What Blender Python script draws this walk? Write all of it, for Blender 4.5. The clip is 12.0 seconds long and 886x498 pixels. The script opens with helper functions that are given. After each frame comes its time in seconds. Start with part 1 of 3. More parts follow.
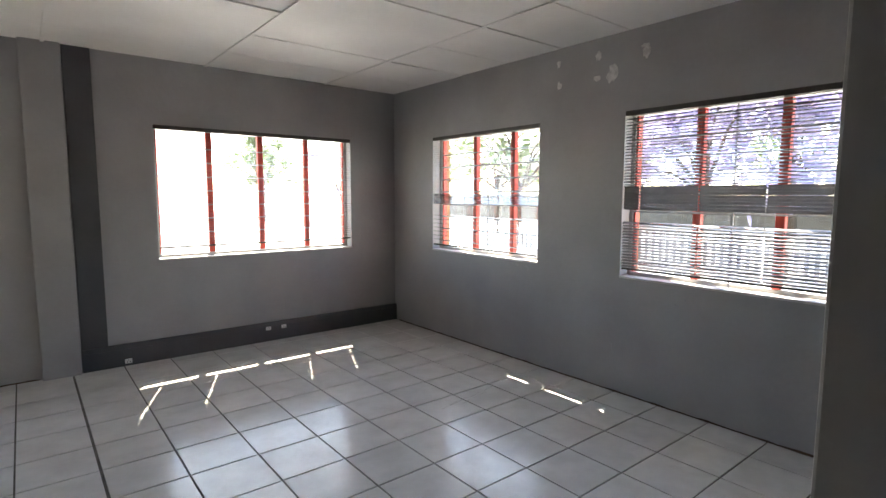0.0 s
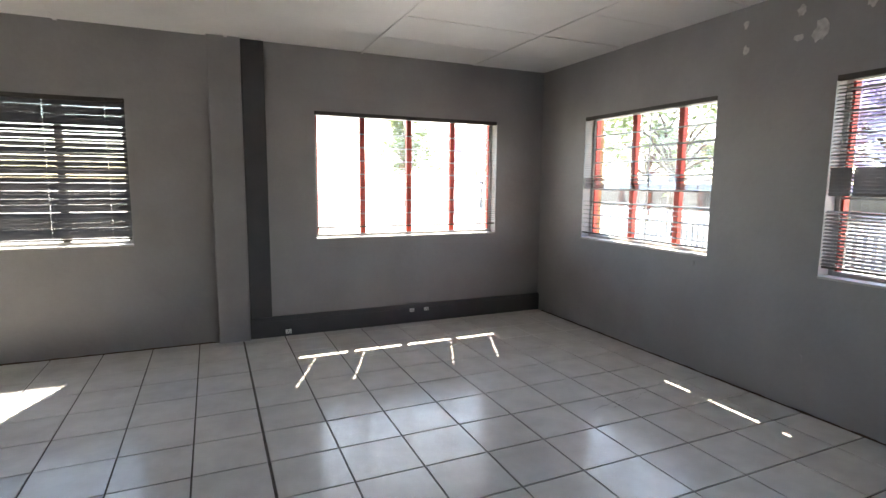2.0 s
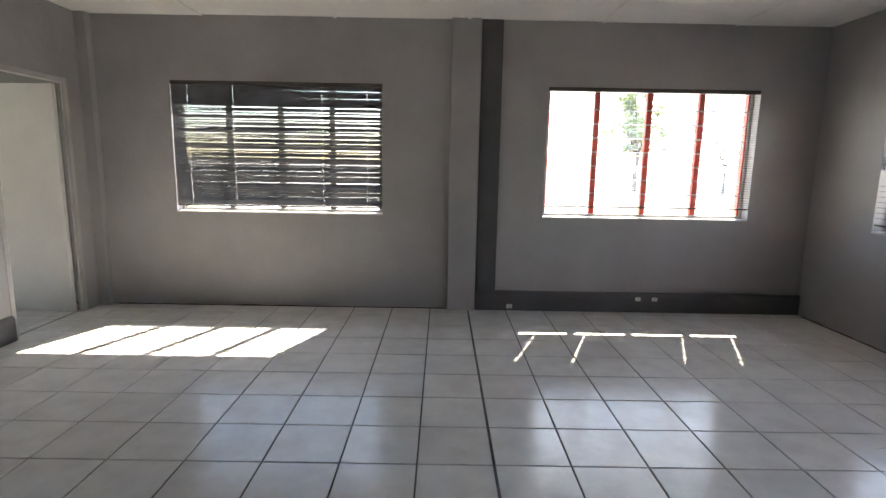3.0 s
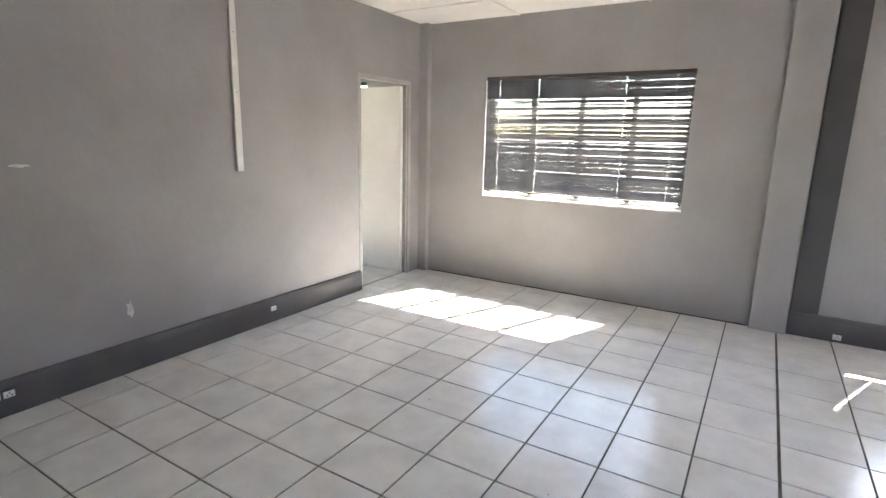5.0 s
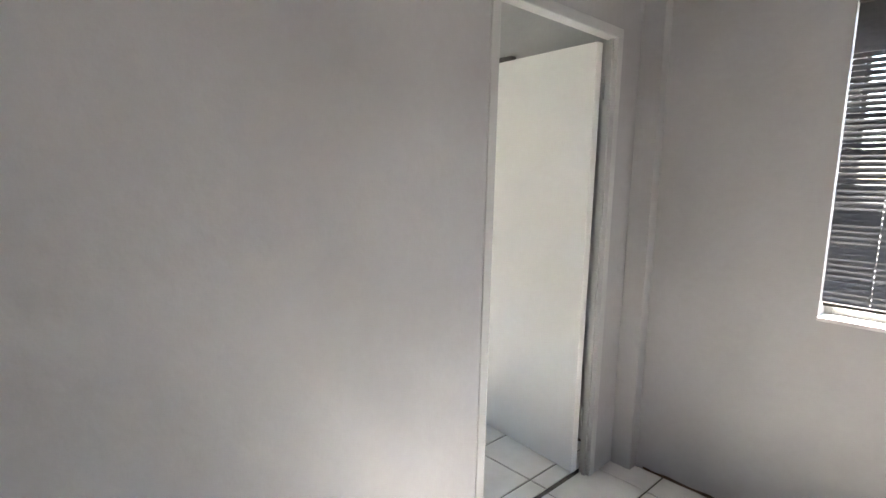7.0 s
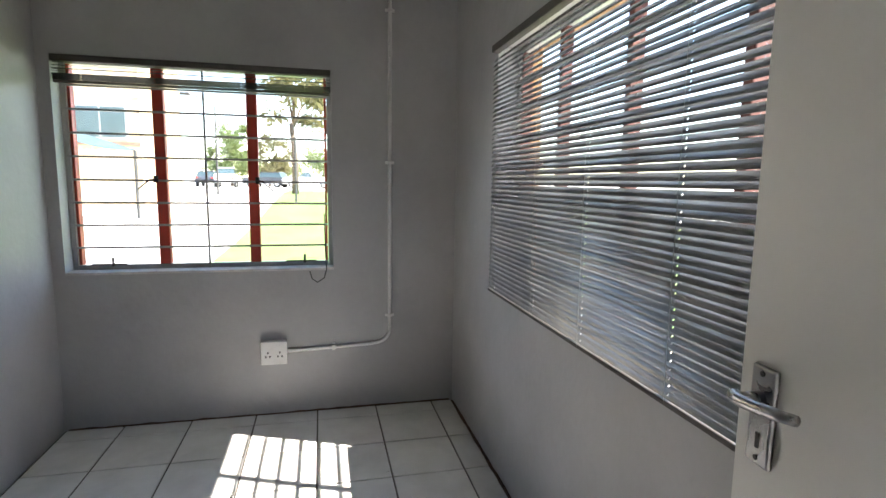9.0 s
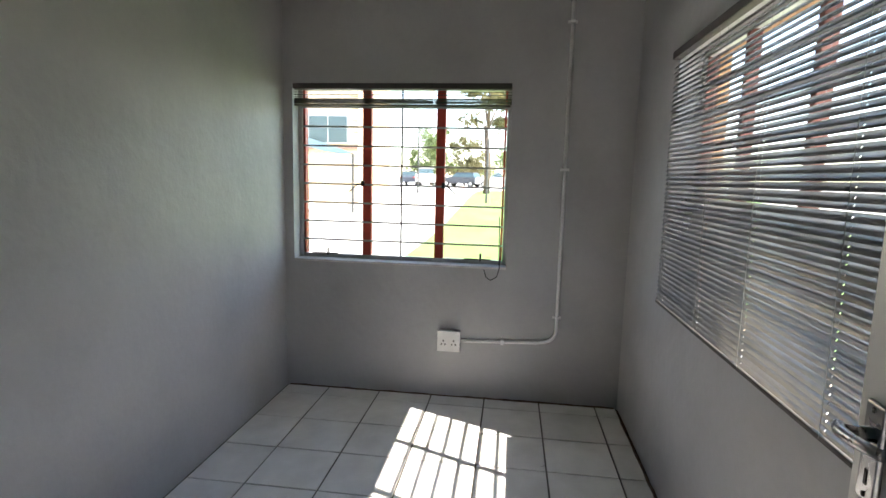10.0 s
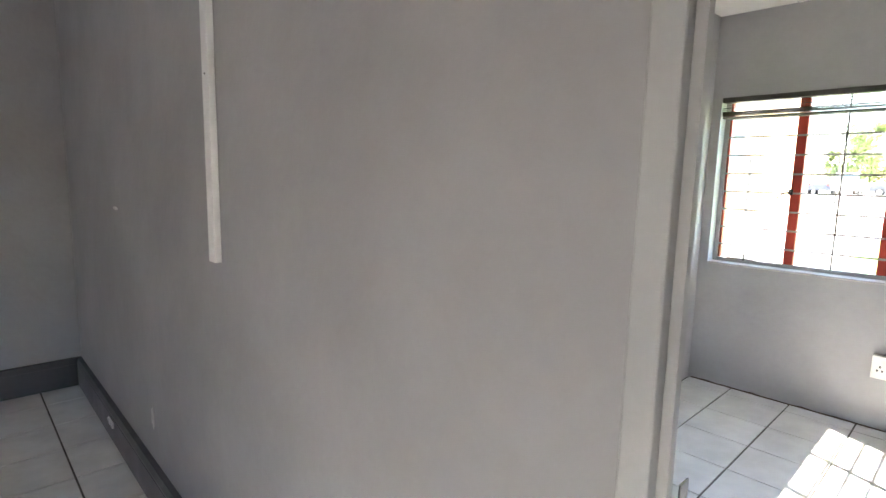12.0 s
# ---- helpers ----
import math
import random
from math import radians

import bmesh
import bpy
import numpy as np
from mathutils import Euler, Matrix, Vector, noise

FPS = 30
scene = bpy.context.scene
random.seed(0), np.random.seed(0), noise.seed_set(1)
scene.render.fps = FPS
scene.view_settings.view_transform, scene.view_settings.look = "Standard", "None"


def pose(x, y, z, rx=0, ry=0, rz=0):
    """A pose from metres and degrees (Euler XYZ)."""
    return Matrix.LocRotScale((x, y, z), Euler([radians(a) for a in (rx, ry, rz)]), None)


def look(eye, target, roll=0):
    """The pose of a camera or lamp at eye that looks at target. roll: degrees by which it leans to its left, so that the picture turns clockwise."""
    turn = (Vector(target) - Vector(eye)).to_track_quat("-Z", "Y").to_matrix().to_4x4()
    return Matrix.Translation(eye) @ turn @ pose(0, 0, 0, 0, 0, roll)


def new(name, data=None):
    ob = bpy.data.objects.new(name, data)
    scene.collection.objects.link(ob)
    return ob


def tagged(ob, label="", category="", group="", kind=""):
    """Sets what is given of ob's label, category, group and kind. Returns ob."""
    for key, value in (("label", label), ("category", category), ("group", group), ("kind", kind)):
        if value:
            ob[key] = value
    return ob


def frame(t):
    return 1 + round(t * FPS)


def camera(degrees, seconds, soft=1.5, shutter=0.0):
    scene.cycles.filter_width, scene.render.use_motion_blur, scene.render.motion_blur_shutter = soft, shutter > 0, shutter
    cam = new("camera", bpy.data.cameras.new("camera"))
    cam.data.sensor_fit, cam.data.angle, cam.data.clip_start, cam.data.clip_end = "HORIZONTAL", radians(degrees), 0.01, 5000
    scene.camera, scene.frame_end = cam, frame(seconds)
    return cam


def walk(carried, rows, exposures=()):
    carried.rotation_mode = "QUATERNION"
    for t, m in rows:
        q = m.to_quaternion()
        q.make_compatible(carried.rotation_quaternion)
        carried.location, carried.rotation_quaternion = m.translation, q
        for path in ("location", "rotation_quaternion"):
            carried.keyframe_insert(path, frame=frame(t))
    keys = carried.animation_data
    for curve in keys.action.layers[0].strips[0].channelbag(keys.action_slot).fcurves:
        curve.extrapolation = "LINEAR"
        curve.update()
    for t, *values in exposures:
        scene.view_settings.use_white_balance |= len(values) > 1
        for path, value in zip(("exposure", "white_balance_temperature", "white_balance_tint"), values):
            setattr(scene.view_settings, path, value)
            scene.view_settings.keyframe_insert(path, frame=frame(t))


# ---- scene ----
cam = camera(80.6, 12.0)
PATH = [
    (0, (-3.430, -5.175, 1.483), (-2.183, -3.625, 1.279), 0.16),
    (0.5, (-3.402, -5.077, 1.497), (-2.146, -3.535, 1.284), 0.66),
    (1, (-3.354, -5.022, 1.462), (-2.119, -3.463, 1.249), 0.33),
    (1.5, (-3.369, -4.992, 1.457), (-2.272, -3.335, 1.228), 0.66),
    (2, (-3.401, -4.972, 1.446), (-2.597, -3.158, 1.193), 0.47),
    (2.5, (-3.413, -4.929, 1.427), (-2.995, -2.994, 1.140), 0.67),
    (3, (-3.452, -4.889, 1.401), (-3.444, -2.916, 1.073), 1.01),
    (3.2, (-3.470, -4.889, 1.414), (-3.602, -2.925, 1.059), 1.31),
    (4.8, (-3.433, -4.887, 1.503), (-4.35, -3.16, 1.082), 1.5),
    (5, (-3.417, -4.887, 1.502), (-4.434, -3.217, 1.08), 1.3),
    (5.5, (-3.414, -4.885, 1.48), (-4.62, -3.344, 1.067), 1.6),
    (6, (-3.692, -4.514, 1.439), (-5.004, -3.081, 1.051), 1.7),
    (6.5, (-4.54, -3.474, 1.407), (-5.944, -2.084, 1.096), 1.4),
    (6.7, (-4.94, -3.045, 1.412), (-6.337, -1.643, 1.124), 1.3),
    (7.5, (-6.22, -1.44, 1.44), (-7.78, -0.26, 1.16), 1.3),
    (8.3, (-6.879, -0.845, 1.467), (-8.604, 0.136, 1.214), 1.1),
    (8.5, (-6.92, -0.831, 1.469), (-8.723, -0.006, 1.212), 1.0),
    (9, (-6.926, -0.834, 1.448), (-8.857, -0.382, 1.193), 0.8),
    (9.5, (-6.865, -0.77, 1.448), (-8.846, -0.709, 1.186), 1.0),
    (10, (-6.759, -0.746, 1.488), (-8.725, -0.998, 1.22), 1.4),
    (10.5, (-6.542, -0.721, 1.477), (-8.472, -1.177, 1.214), 1.7),
    (10.7, (-6.443, -0.735, 1.469), (-8.355, -1.26, 1.208), 1.7),
    (11, (-6.333, -0.738, 1.482), (-8.198, -1.409, 1.218), 1.8),
    (11.5, (-6.193, -0.753, 1.497), (-7.905, -1.751, 1.225), 1.4),
    (11.8, (-6.126, -0.763, 1.503), (-7.635, -2.044, 1.219), 1.1),
    (12, (-6.105, -0.783, 1.495), (-7.467, -2.221, 1.219), 1.3),
]
EXPOSURES = [(0, 3.75, 7350, 12), (1.5, 3.7, 7350, 12), (3.2, 3.7, 7300, 12), (4.8, 4.95, 7350, 13), (5.5, 4.95, 7350, 13), (6.5, 4.85, 7000, 12), (8.3, 3.55, 6750, 12), (9.5, 2.95, 6850, 12), (11, 2.95, 6850, 12), (11.5, 3.25, 6750, 12), (12, 4.5, 6950, 13)]
walk(cam, [(t, look(eye, target, roll)) for t, eye, target, roll in PATH], EXPOSURES)

# ---- light ----
SUN = Vector((0.41, 1.0, 1.33)).normalized()
world = bpy.data.worlds.new("sky")
scene.world = world
world.use_nodes = True
wn = world.node_tree.nodes
sky = wn.new("ShaderNodeTexSky")
sky.sky_type = "NISHITA"
sky.sun_disc = False
sky.dust_density = 0.5
sky.sun_elevation = math.asin(SUN.z)
sky.sun_rotation = math.atan2(SUN.x, SUN.y)
wn["Background"].inputs[1].default_value = 0.13
world.node_tree.links.new(sky.outputs[0], wn["Background"].inputs[0])
sun_data = bpy.data.lights.new("sun", "SUN")
sun_data.energy, sun_data.angle, sun_data.color = 4.2, radians(0.5), (1.0, 0.96, 0.9)
sun = new("sun", sun_data)
sun.matrix_world = Matrix.Translation((3, 10, 14)) @ SUN.to_track_quat("Z", "Y").to_matrix().to_4x4()


# ---- materials ----
def material(name, colour, rough=0.6, metal=0.0, vary=0.12, scale=2.0, grain=60.0, bump=0.15, random_tint=0.0, second=None, rough_vary=0.1, spec=0.5, translucent=0.0):
    m = bpy.data.materials.new(name)
    m.use_nodes = True
    nt = m.node_tree
    n, l = nt.nodes, nt.links
    b = n["Principled BSDF"]
    co = n.new("ShaderNodeTexCoord")
    geo = n.new("ShaderNodeNewGeometry")
    big = n.new("ShaderNodeTexNoise")
    big.inputs["Scale"].default_value, big.inputs["Detail"].default_value = scale, 6
    fine = n.new("ShaderNodeTexNoise")
    fine.inputs["Scale"].default_value, fine.inputs["Detail"].default_value = grain, 4
    l.new(geo.outputs["Position"], big.inputs["Vector"])
    l.new(geo.outputs["Position"], fine.inputs["Vector"])
    mix = n.new("ShaderNodeMix")
    mix.data_type = "RGBA"
    a = colour
    c = second or tuple(v * (1 - 2 * vary) for v in colour)
    mix.inputs[6].default_value, mix.inputs[7].default_value = (*a, 1), (*c, 1)
    ramp = n.new("ShaderNodeValToRGB")
    ramp.color_ramp.elements[0].position, ramp.color_ramp.elements[1].position = 0.38, 0.68
    l.new(big.outputs["Fac"], ramp.inputs["Fac"])
    l.new(ramp.outputs["Color"], mix.inputs[0])
    hsv = n.new("ShaderNodeHueSaturation")
    l.new(mix.outputs[2], hsv.inputs["Color"])
    add = n.new("ShaderNodeMath")
    add.operation = "MULTIPLY_ADD"
    l.new(fine.outputs["Fac"], add.inputs[0])
    add.inputs[1].default_value, add.inputs[2].default_value = vary, 1 - vary / 2
    last = add.outputs[0]
    if random_tint:
        info = n.new("ShaderNodeObjectInfo")
        more = n.new("ShaderNodeMath")
        more.operation = "MULTIPLY_ADD"
        l.new(info.outputs["Random"], more.inputs[0])
        more.inputs[1].default_value = random_tint
        l.new(last, more.inputs[2])
        last = more.outputs[0]
    l.new(last, hsv.inputs["Value"])
    l.new(hsv.outputs["Color"], b.inputs["Base Color"])
    rr = n.new("ShaderNodeMath")
    rr.operation = "MULTIPLY_ADD"
    l.new(big.outputs["Fac"], rr.inputs[0])
    rr.inputs[1].default_value, rr.inputs[2].default_value = rough_vary * 2, rough - rough_vary
    l.new(rr.outputs[0], b.inputs["Roughness"])
    b.inputs["Metallic"].default_value = metal
    b.inputs["Specular IOR Level"].default_value = spec
    if bump:
        bp = n.new("ShaderNodeBump")
        bp.inputs["Strength"].default_value, bp.inputs["Distance"].default_value = bump, 0.004
        l.new(fine.outputs["Fac"], bp.inputs["Height"])
        soft = n.new("ShaderNodeTexNoise")
        soft.inputs["Scale"].default_value = scale * 3
        l.new(geo.outputs["Position"], soft.inputs["Vector"])
        b2 = n.new("ShaderNodeBump")
        b2.inputs["Strength"].default_value, b2.inputs["Distance"].default_value = min(1.0, bump), 0.02
        l.new(soft.outputs["Fac"], b2.inputs["Height"])
        l.new(b2.outputs["Normal"], bp.inputs["Normal"])
        l.new(bp.outputs["Normal"], b.inputs["Normal"])
    if translucent:
        t = n.new("ShaderNodeBsdfTranslucent")
        ms = n.new("ShaderNodeMixShader")
        ms.inputs[0].default_value = translucent
        l.new(hsv.outputs["Color"], t.inputs["Color"])
        l.new(b.outputs[0], ms.inputs[1])
        l.new(t.outputs[0], ms.inputs[2])
        l.new(ms.outputs[0], n["Material Output"].inputs["Surface"])
    return m


M_WALL = material("grey_wall_paint", (0.33, 0.325, 0.327), 0.5, vary=0.075, scale=1.6, grain=30, bump=0.3)
M_OFFICE = material("pale_grey_wall_paint", (0.40, 0.398, 0.402), 0.45, vary=0.09, scale=1.5, grain=32, bump=0.35)
M_OUTWALL = material("outer_brick_paint", (0.45, 0.30, 0.18), 0.8, vary=0.15, scale=4)
M_DARK = material("dark_grey_paint", (0.075, 0.076, 0.08), 0.4, vary=0.1, scale=3)
M_CEIL = material("white_ceiling_board", (0.81, 0.80, 0.79), 0.55, vary=0.04, scale=1.5, grain=25, bump=0.1)
M_TILE = material("glazed_cream_tile", (0.69, 0.677, 0.652), 0.17, vary=0.07, scale=5, grain=18, bump=0.05, random_tint=0.08, rough_vary=0.1)
M_GROUT = material("dark_grout", (0.12, 0.105, 0.092), 0.9, vary=0.3, scale=9)
M_STEEL = material("grey_steel_frame", (0.42, 0.42, 0.41), 0.45, vary=0.12, scale=6)
M_SILL = material("painted_sill", (0.60, 0.59, 0.57), 0.6, vary=0.15, scale=8, grain=50, bump=0.4)
M_RED = material("red_oxide_paint", (0.48, 0.05, 0.03), 0.5, vary=0.12, scale=8)
# Same red paint with the shade behind the slats put into its colour
M_DULLRED = material("shaded_red_paint", (0.12, 0.04, 0.03), 0.7, vary=0.15, scale=8)
M_BAR = material("burglar_bar_paint", (0.40, 0.39, 0.38), 0.5, vary=0.1, scale=8)
M_SLAT = material("grey_aluminium_slat", (0.28, 0.285, 0.3), 0.2, metal=0.5, vary=0.1, scale=6, bump=0.0, spec=0.5, rough_vary=0.03)
M_CHARCOAL = material("charcoal_aluminium_slat", (0.17, 0.174, 0.183), 0.6, vary=0.1, scale=6, bump=0.0, spec=0.0, rough_vary=0.03)
M_RAIL = material("blind_rail", (0.06, 0.055, 0.05), 0.55, metal=0.0, vary=0.1)
M_CORD = material("blind_cord", (0.26, 0.255, 0.25), 0.8, vary=0.1)
M_DOOR = material("white_door_paint", (0.72, 0.71, 0.69), 0.4, vary=0.04, scale=2, grain=40, bump=0.06)
M_FRAME = material("grey_door_frame", (0.41, 0.41, 0.405), 0.4, vary=0.08, scale=4)
M_CHROME = material("worn_chrome", (0.36, 0.36, 0.37), 0.28, metal=1.0, vary=0.12, scale=20, bump=0.0)
M_WHITE = material("white_plastic", (0.75, 0.745, 0.73), 0.35, vary=0.05, scale=10)
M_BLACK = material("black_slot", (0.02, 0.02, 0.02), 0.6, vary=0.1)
M_FILLER = material("white_filler", (0.66, 0.65, 0.63), 0.8, vary=0.15, scale=30, bump=0.5)
M_DIRT = material("rusty_dirt", (0.10, 0.06, 0.035), 0.9, vary=0.3, scale=40)
M_PAVE = material("pale_concrete", (0.56, 0.53, 0.49), 0.85, vary=0.1, scale=0.6, grain=12)
M_GRASS = material("lawn", (0.10, 0.19, 0.035), 0.9, vary=0.25, scale=0.8, grain=8, second=(0.17, 0.21, 0.06))
M_LEAF = material("green_leaf", (0.15, 0.2, 0.07), 0.5, vary=0.2, scale=1.2, second=(0.2, 0.23, 0.1), translucent=0.5)
M_DRY = material("olive_leaf", (0.22, 0.2, 0.1), 0.7, vary=0.2, scale=1.2, translucent=0.5)
M_JAC = material("violet_blossom", (0.42, 0.36, 0.56), 0.7, vary=0.12, scale=1.0, second=(0.56, 0.51, 0.66), translucent=0.5)
M_BARK = material("bark", (0.13, 0.095, 0.07), 0.9, vary=0.3, scale=6, bump=0.6)
M_BRICK = material("yellow_face_brick", (0.60, 0.46, 0.30), 0.85, vary=0.15, scale=6, random_tint=0.2)
M_REVEAL = material("orange_face_brick", (0.34, 0.18, 0.08), 0.85, vary=0.2, scale=14, grain=60, bump=0.4)
M_ASPHALT = material("asphalt", (0.05, 0.048, 0.045), 0.9, vary=0.15, scale=1.0, grain=20)
M_BOUND = material("beige_boundary_wall", (0.17, 0.14, 0.11), 0.85, vary=0.15, scale=2)
M_MORTAR = material("mortar", (0.5, 0.45, 0.38), 0.9, vary=0.1, scale=8)
M_ROOF = material("roof_sheet", (0.28, 0.16, 0.11), 0.6, vary=0.15, scale=3)
M_EAVE = material("white_eave_board", (0.6, 0.58, 0.55), 0.7, vary=0.1, scale=3)
M_SAIL = material("teal_shade_cloth", (0.045, 0.09, 0.11), 0.8, vary=0.1, scale=3)
M_POLE = material("galvanised_pole", (0.045, 0.045, 0.045), 0.6, metal=0.0, vary=0.1)
M_CARW = material("white_car_paint", (0.7, 0.7, 0.7), 0.25, vary=0.02, bump=0)
M_CARB = material("blue_car_paint", (0.05, 0.055, 0.07), 0.3, vary=0.02, bump=0)
M_TYRE = material("tyre_rubber", (0.03, 0.03, 0.03), 0.8, vary=0.1)
M_FENCE = material("white_fence_paint", (0.7, 0.69, 0.67), 0.6, vary=0.1, scale=3)
M_DGLASS = material("dark_window_glass", (0.06, 0.09, 0.10), 0.08, vary=0.1, bump=0)

M_GLASS = bpy.data.materials.new("window_glass")
M_GLASS.use_nodes = True
_n, _l = M_GLASS.node_tree.nodes, M_GLASS.node_tree.links
_n.remove(_n["Principled BSDF"])
_clear, _gloss, _pane = _n.new("ShaderNodeBsdfTransparent"), _n.new("ShaderNodeBsdfGlossy"), _n.new("ShaderNodeMixShader")
_clear.inputs["Color"].default_value = (0.95, 0.97, 0.96, 1)
_gloss.inputs["Roughness"].default_value = 0.02
_pane.inputs[0].default_value = 0.07
_l.new(_clear.outputs[0], _pane.inputs[1])
_l.new(_gloss.outputs[0], _pane.inputs[2])
_l.new(_pane.outputs[0], _n["Material Output"].inputs["Surface"])


# ---- mesh helpers ----
def mesh_of(name, bm, mat, smooth=False):
    me = bpy.data.meshes.new(name)
    bmesh.ops.recalc_face_normals(bm, faces=bm.faces)
    bm.to_mesh(me)
    bm.free()
    if mat:
        me.materials.append(mat)
    if smooth:
        me.polygons.foreach_set("use_smooth", [True] * len(me.polygons))
    return me


def part(name, bm, mat, parent, label="", smooth=False, at=None):
    ob = new(name, mesh_of(name, bm, mat, smooth))
    ob.parent = parent
    if at is not None:
        ob.matrix_basis = at
    if label:
        tagged(ob, label)
    return ob


def thing(name, m, label, category, group="", kind=""):
    ob = new(name)
    ob.empty_display_size = 0.1
    ob.matrix_basis = m
    return tagged(ob, label, category, group, kind)


def solid(name, bm, mat, label, category, group="", kind="", smooth=False, at=None):
    ob = new(name, mesh_of(name, bm, mat, smooth))
    if at is not None:
        ob.matrix_basis = at
    return tagged(ob, label, category, group, kind)


def box(bm, x0, x1, y0, y1, z0, z1, bevel=0.0, turn=None):
    v = [bm.verts.new((x, y, z)) for x in (x0, x1) for y in (y0, y1) for z in (z0, z1)]
    f = [bm.faces.new([v[i] for i in q]) for q in ((0, 1, 3, 2), (4, 6, 7, 5), (0, 4, 5, 1), (2, 3, 7, 6), (0, 2, 6, 4), (1, 5, 7, 3))]
    if bevel:
        es = list({e for q in f for e in q.edges})
        r = bmesh.ops.bevel(bm, geom=es, offset=bevel, segments=2, affect="EDGES", profile=0.5)
        v = list({w for q in r["faces"] for w in q.verts} | {w for w in v if w.is_valid})
    if turn is not None:
        bmesh.ops.transform(bm, matrix=turn, verts=v)
    return bm


def boxed(*a, **k):
    return box(bmesh.new(), *a, **k)


def tube(bm, pts, r, sides=10, r_end=None):
    """A tube along the points, tapering to r_end."""
    pts = [Vector(p) for p in pts]
    rings = []
    for i, p in enumerate(pts):
        d = (pts[min(i + 1, len(pts) - 1)] - pts[max(i - 1, 0)]).normalized()
        u = d.orthogonal().normalized() if abs(d.z) > 0.9 or abs(d.x) > 0.9 else Vector((0, 0, 1)).cross(d).normalized()
        if rings:
            u = (prev - d * prev.dot(d)).normalized()
        prev = u
        w = d.cross(u)
        rr = r if r_end is None else r + (r_end - r) * i / max(1, len(pts) - 1)
        rings.append([bm.verts.new(p + rr * (math.cos(k * math.tau / sides) * u + math.sin(k * math.tau / sides) * w)) for k in range(sides)])
    for a, b in zip(rings, rings[1:]):
        for k in range(sides):
            bm.faces.new((a[k], a[(k + 1) % sides], b[(k + 1) % sides], b[k]))
    bm.faces.new(rings[0])
    bm.faces.new(rings[-1])
    return bm


def disc_prism(bm, centre, axis, r, depth, sides=20):
    c, d = Vector(centre), Vector(axis).normalized() * depth / 2
    return tube(bm, (c - d, c + d), r, sides)


def wall_mesh(u0, u1, z0, z1, t0, t1, holes):
    """A wall in its own frame, u along it and t across it, with holes (u0, u1, z0, z1) that go through."""
    us = sorted({u0, u1, *[h[0] for h in holes], *[h[1] for h in holes]})
    zs = sorted({z0, z1, *[h[2] for h in holes], *[h[3] for h in holes]})
    bm = bmesh.new()
    seen = {}

    def vert(u, t, z):
        k = (u, t, z)
        if k not in seen:
            seen[k] = bm.verts.new(k)
        return seen[k]

    def full(i, j):
        if not (0 <= i < len(us) - 1 and 0 <= j < len(zs) - 1):
            return False
        u, z = (us[i] + us[i + 1]) / 2, (zs[j] + zs[j + 1]) / 2
        return not any(h[0] < u < h[1] and h[2] < z < h[3] for h in holes)

    for i in range(len(us) - 1):
        for j in range(len(zs) - 1):
            if not full(i, j):
                continue
            a, b, c, d = us[i], us[i + 1], zs[j], zs[j + 1]
            bm.faces.new([vert(a, t0, c), vert(b, t0, c), vert(b, t0, d), vert(a, t0, d)])
            bm.faces.new([vert(a, t1, c), vert(a, t1, d), vert(b, t1, d), vert(b, t1, c)])
            if not full(i - 1, j):
                bm.faces.new([vert(a, t0, c), vert(a, t0, d), vert(a, t1, d), vert(a, t1, c)])
            if not full(i + 1, j):
                bm.faces.new([vert(b, t0, c), vert(b, t1, c), vert(b, t1, d), vert(b, t0, d)])
            if not full(i, j - 1):
                bm.faces.new([vert(a, t0, c), vert(a, t1, c), vert(b, t1, c), vert(b, t0, c)])
            if not full(i, j + 1):
                bm.faces.new([vert(a, t0, d), vert(b, t0, d), vert(b, t1, d), vert(a, t1, d)])
    return bm


# ---- the rooms ----
H = 2.65            # ceiling height
PX0, PX1 = -6.738, -6.69   # partition, office side and main side
BACK = -5.035        # inner face of the back wall
WEST = -10.17      # inner face of the office's end wall
SOUTH = -2.28      # inner face of the office's side wall
SILL, HEAD = 0.91, 2.09
T = 0.22            # outer wall thickness
WIN1 = (-5.925, -4.003)
WIN2 = (-2.503, -0.578)
WIN3 = (-2.205, -0.735)
WIN4 = (-4.93, -3.004)
WINO = (-2.217, -0.766)
WINV = (-9.385, -7.465)

wm = wall_mesh(PX1, T, -0.15, H + 0.12, 0, T, [(*WIN1, SILL, HEAD), (*WIN2, SILL, HEAD)])
solid("wall_north", wm, M_WALL, "grey painted plaster wall with two windows", "wall", kind="structure")
wm = wall_mesh(WEST - T, PX1, -0.15, H + 0.12, 0, T, [(*WINV, 0.92, HEAD)])
solid("wall_office_north", wm, M_OFFICE, "grey painted plaster wall of the small office", "wall", kind="structure")
wm = wall_mesh(0, -BACK + 1.6, -0.15, H + 0.12, 0, T, [(-WIN3[1], -WIN3[0], SILL, HEAD), (-WIN4[1], -WIN4[0], 0.89, HEAD)])
solid("wall_east", wm, M_WALL, "grey painted plaster wall with two windows and chipped paint", "wall", kind="structure", at=pose(0, 0, 0, 0, 0, -90))
wm = wall_mesh(SOUTH - 0.12, 0, -0.15, H + 0.12, 0, T, [(*WINO, 0.915, HEAD)])
solid("wall_office_west", wm, M_OFFICE, "grey painted plaster end wall with a barred window", "wall", kind="structure", at=pose(WEST, 0, 0, 0, 0, 90))
wm = wall_mesh(WEST, PX0, -0.02, H + 0.12, SOUTH - 0.12, SOUTH, [])
solid("wall_office_south", wm, M_OFFICE, "plain grey painted office side wall", "wall", kind="structure")
DY0, DY1, DH = -1.03, -0.275, 2.01    # office doorway
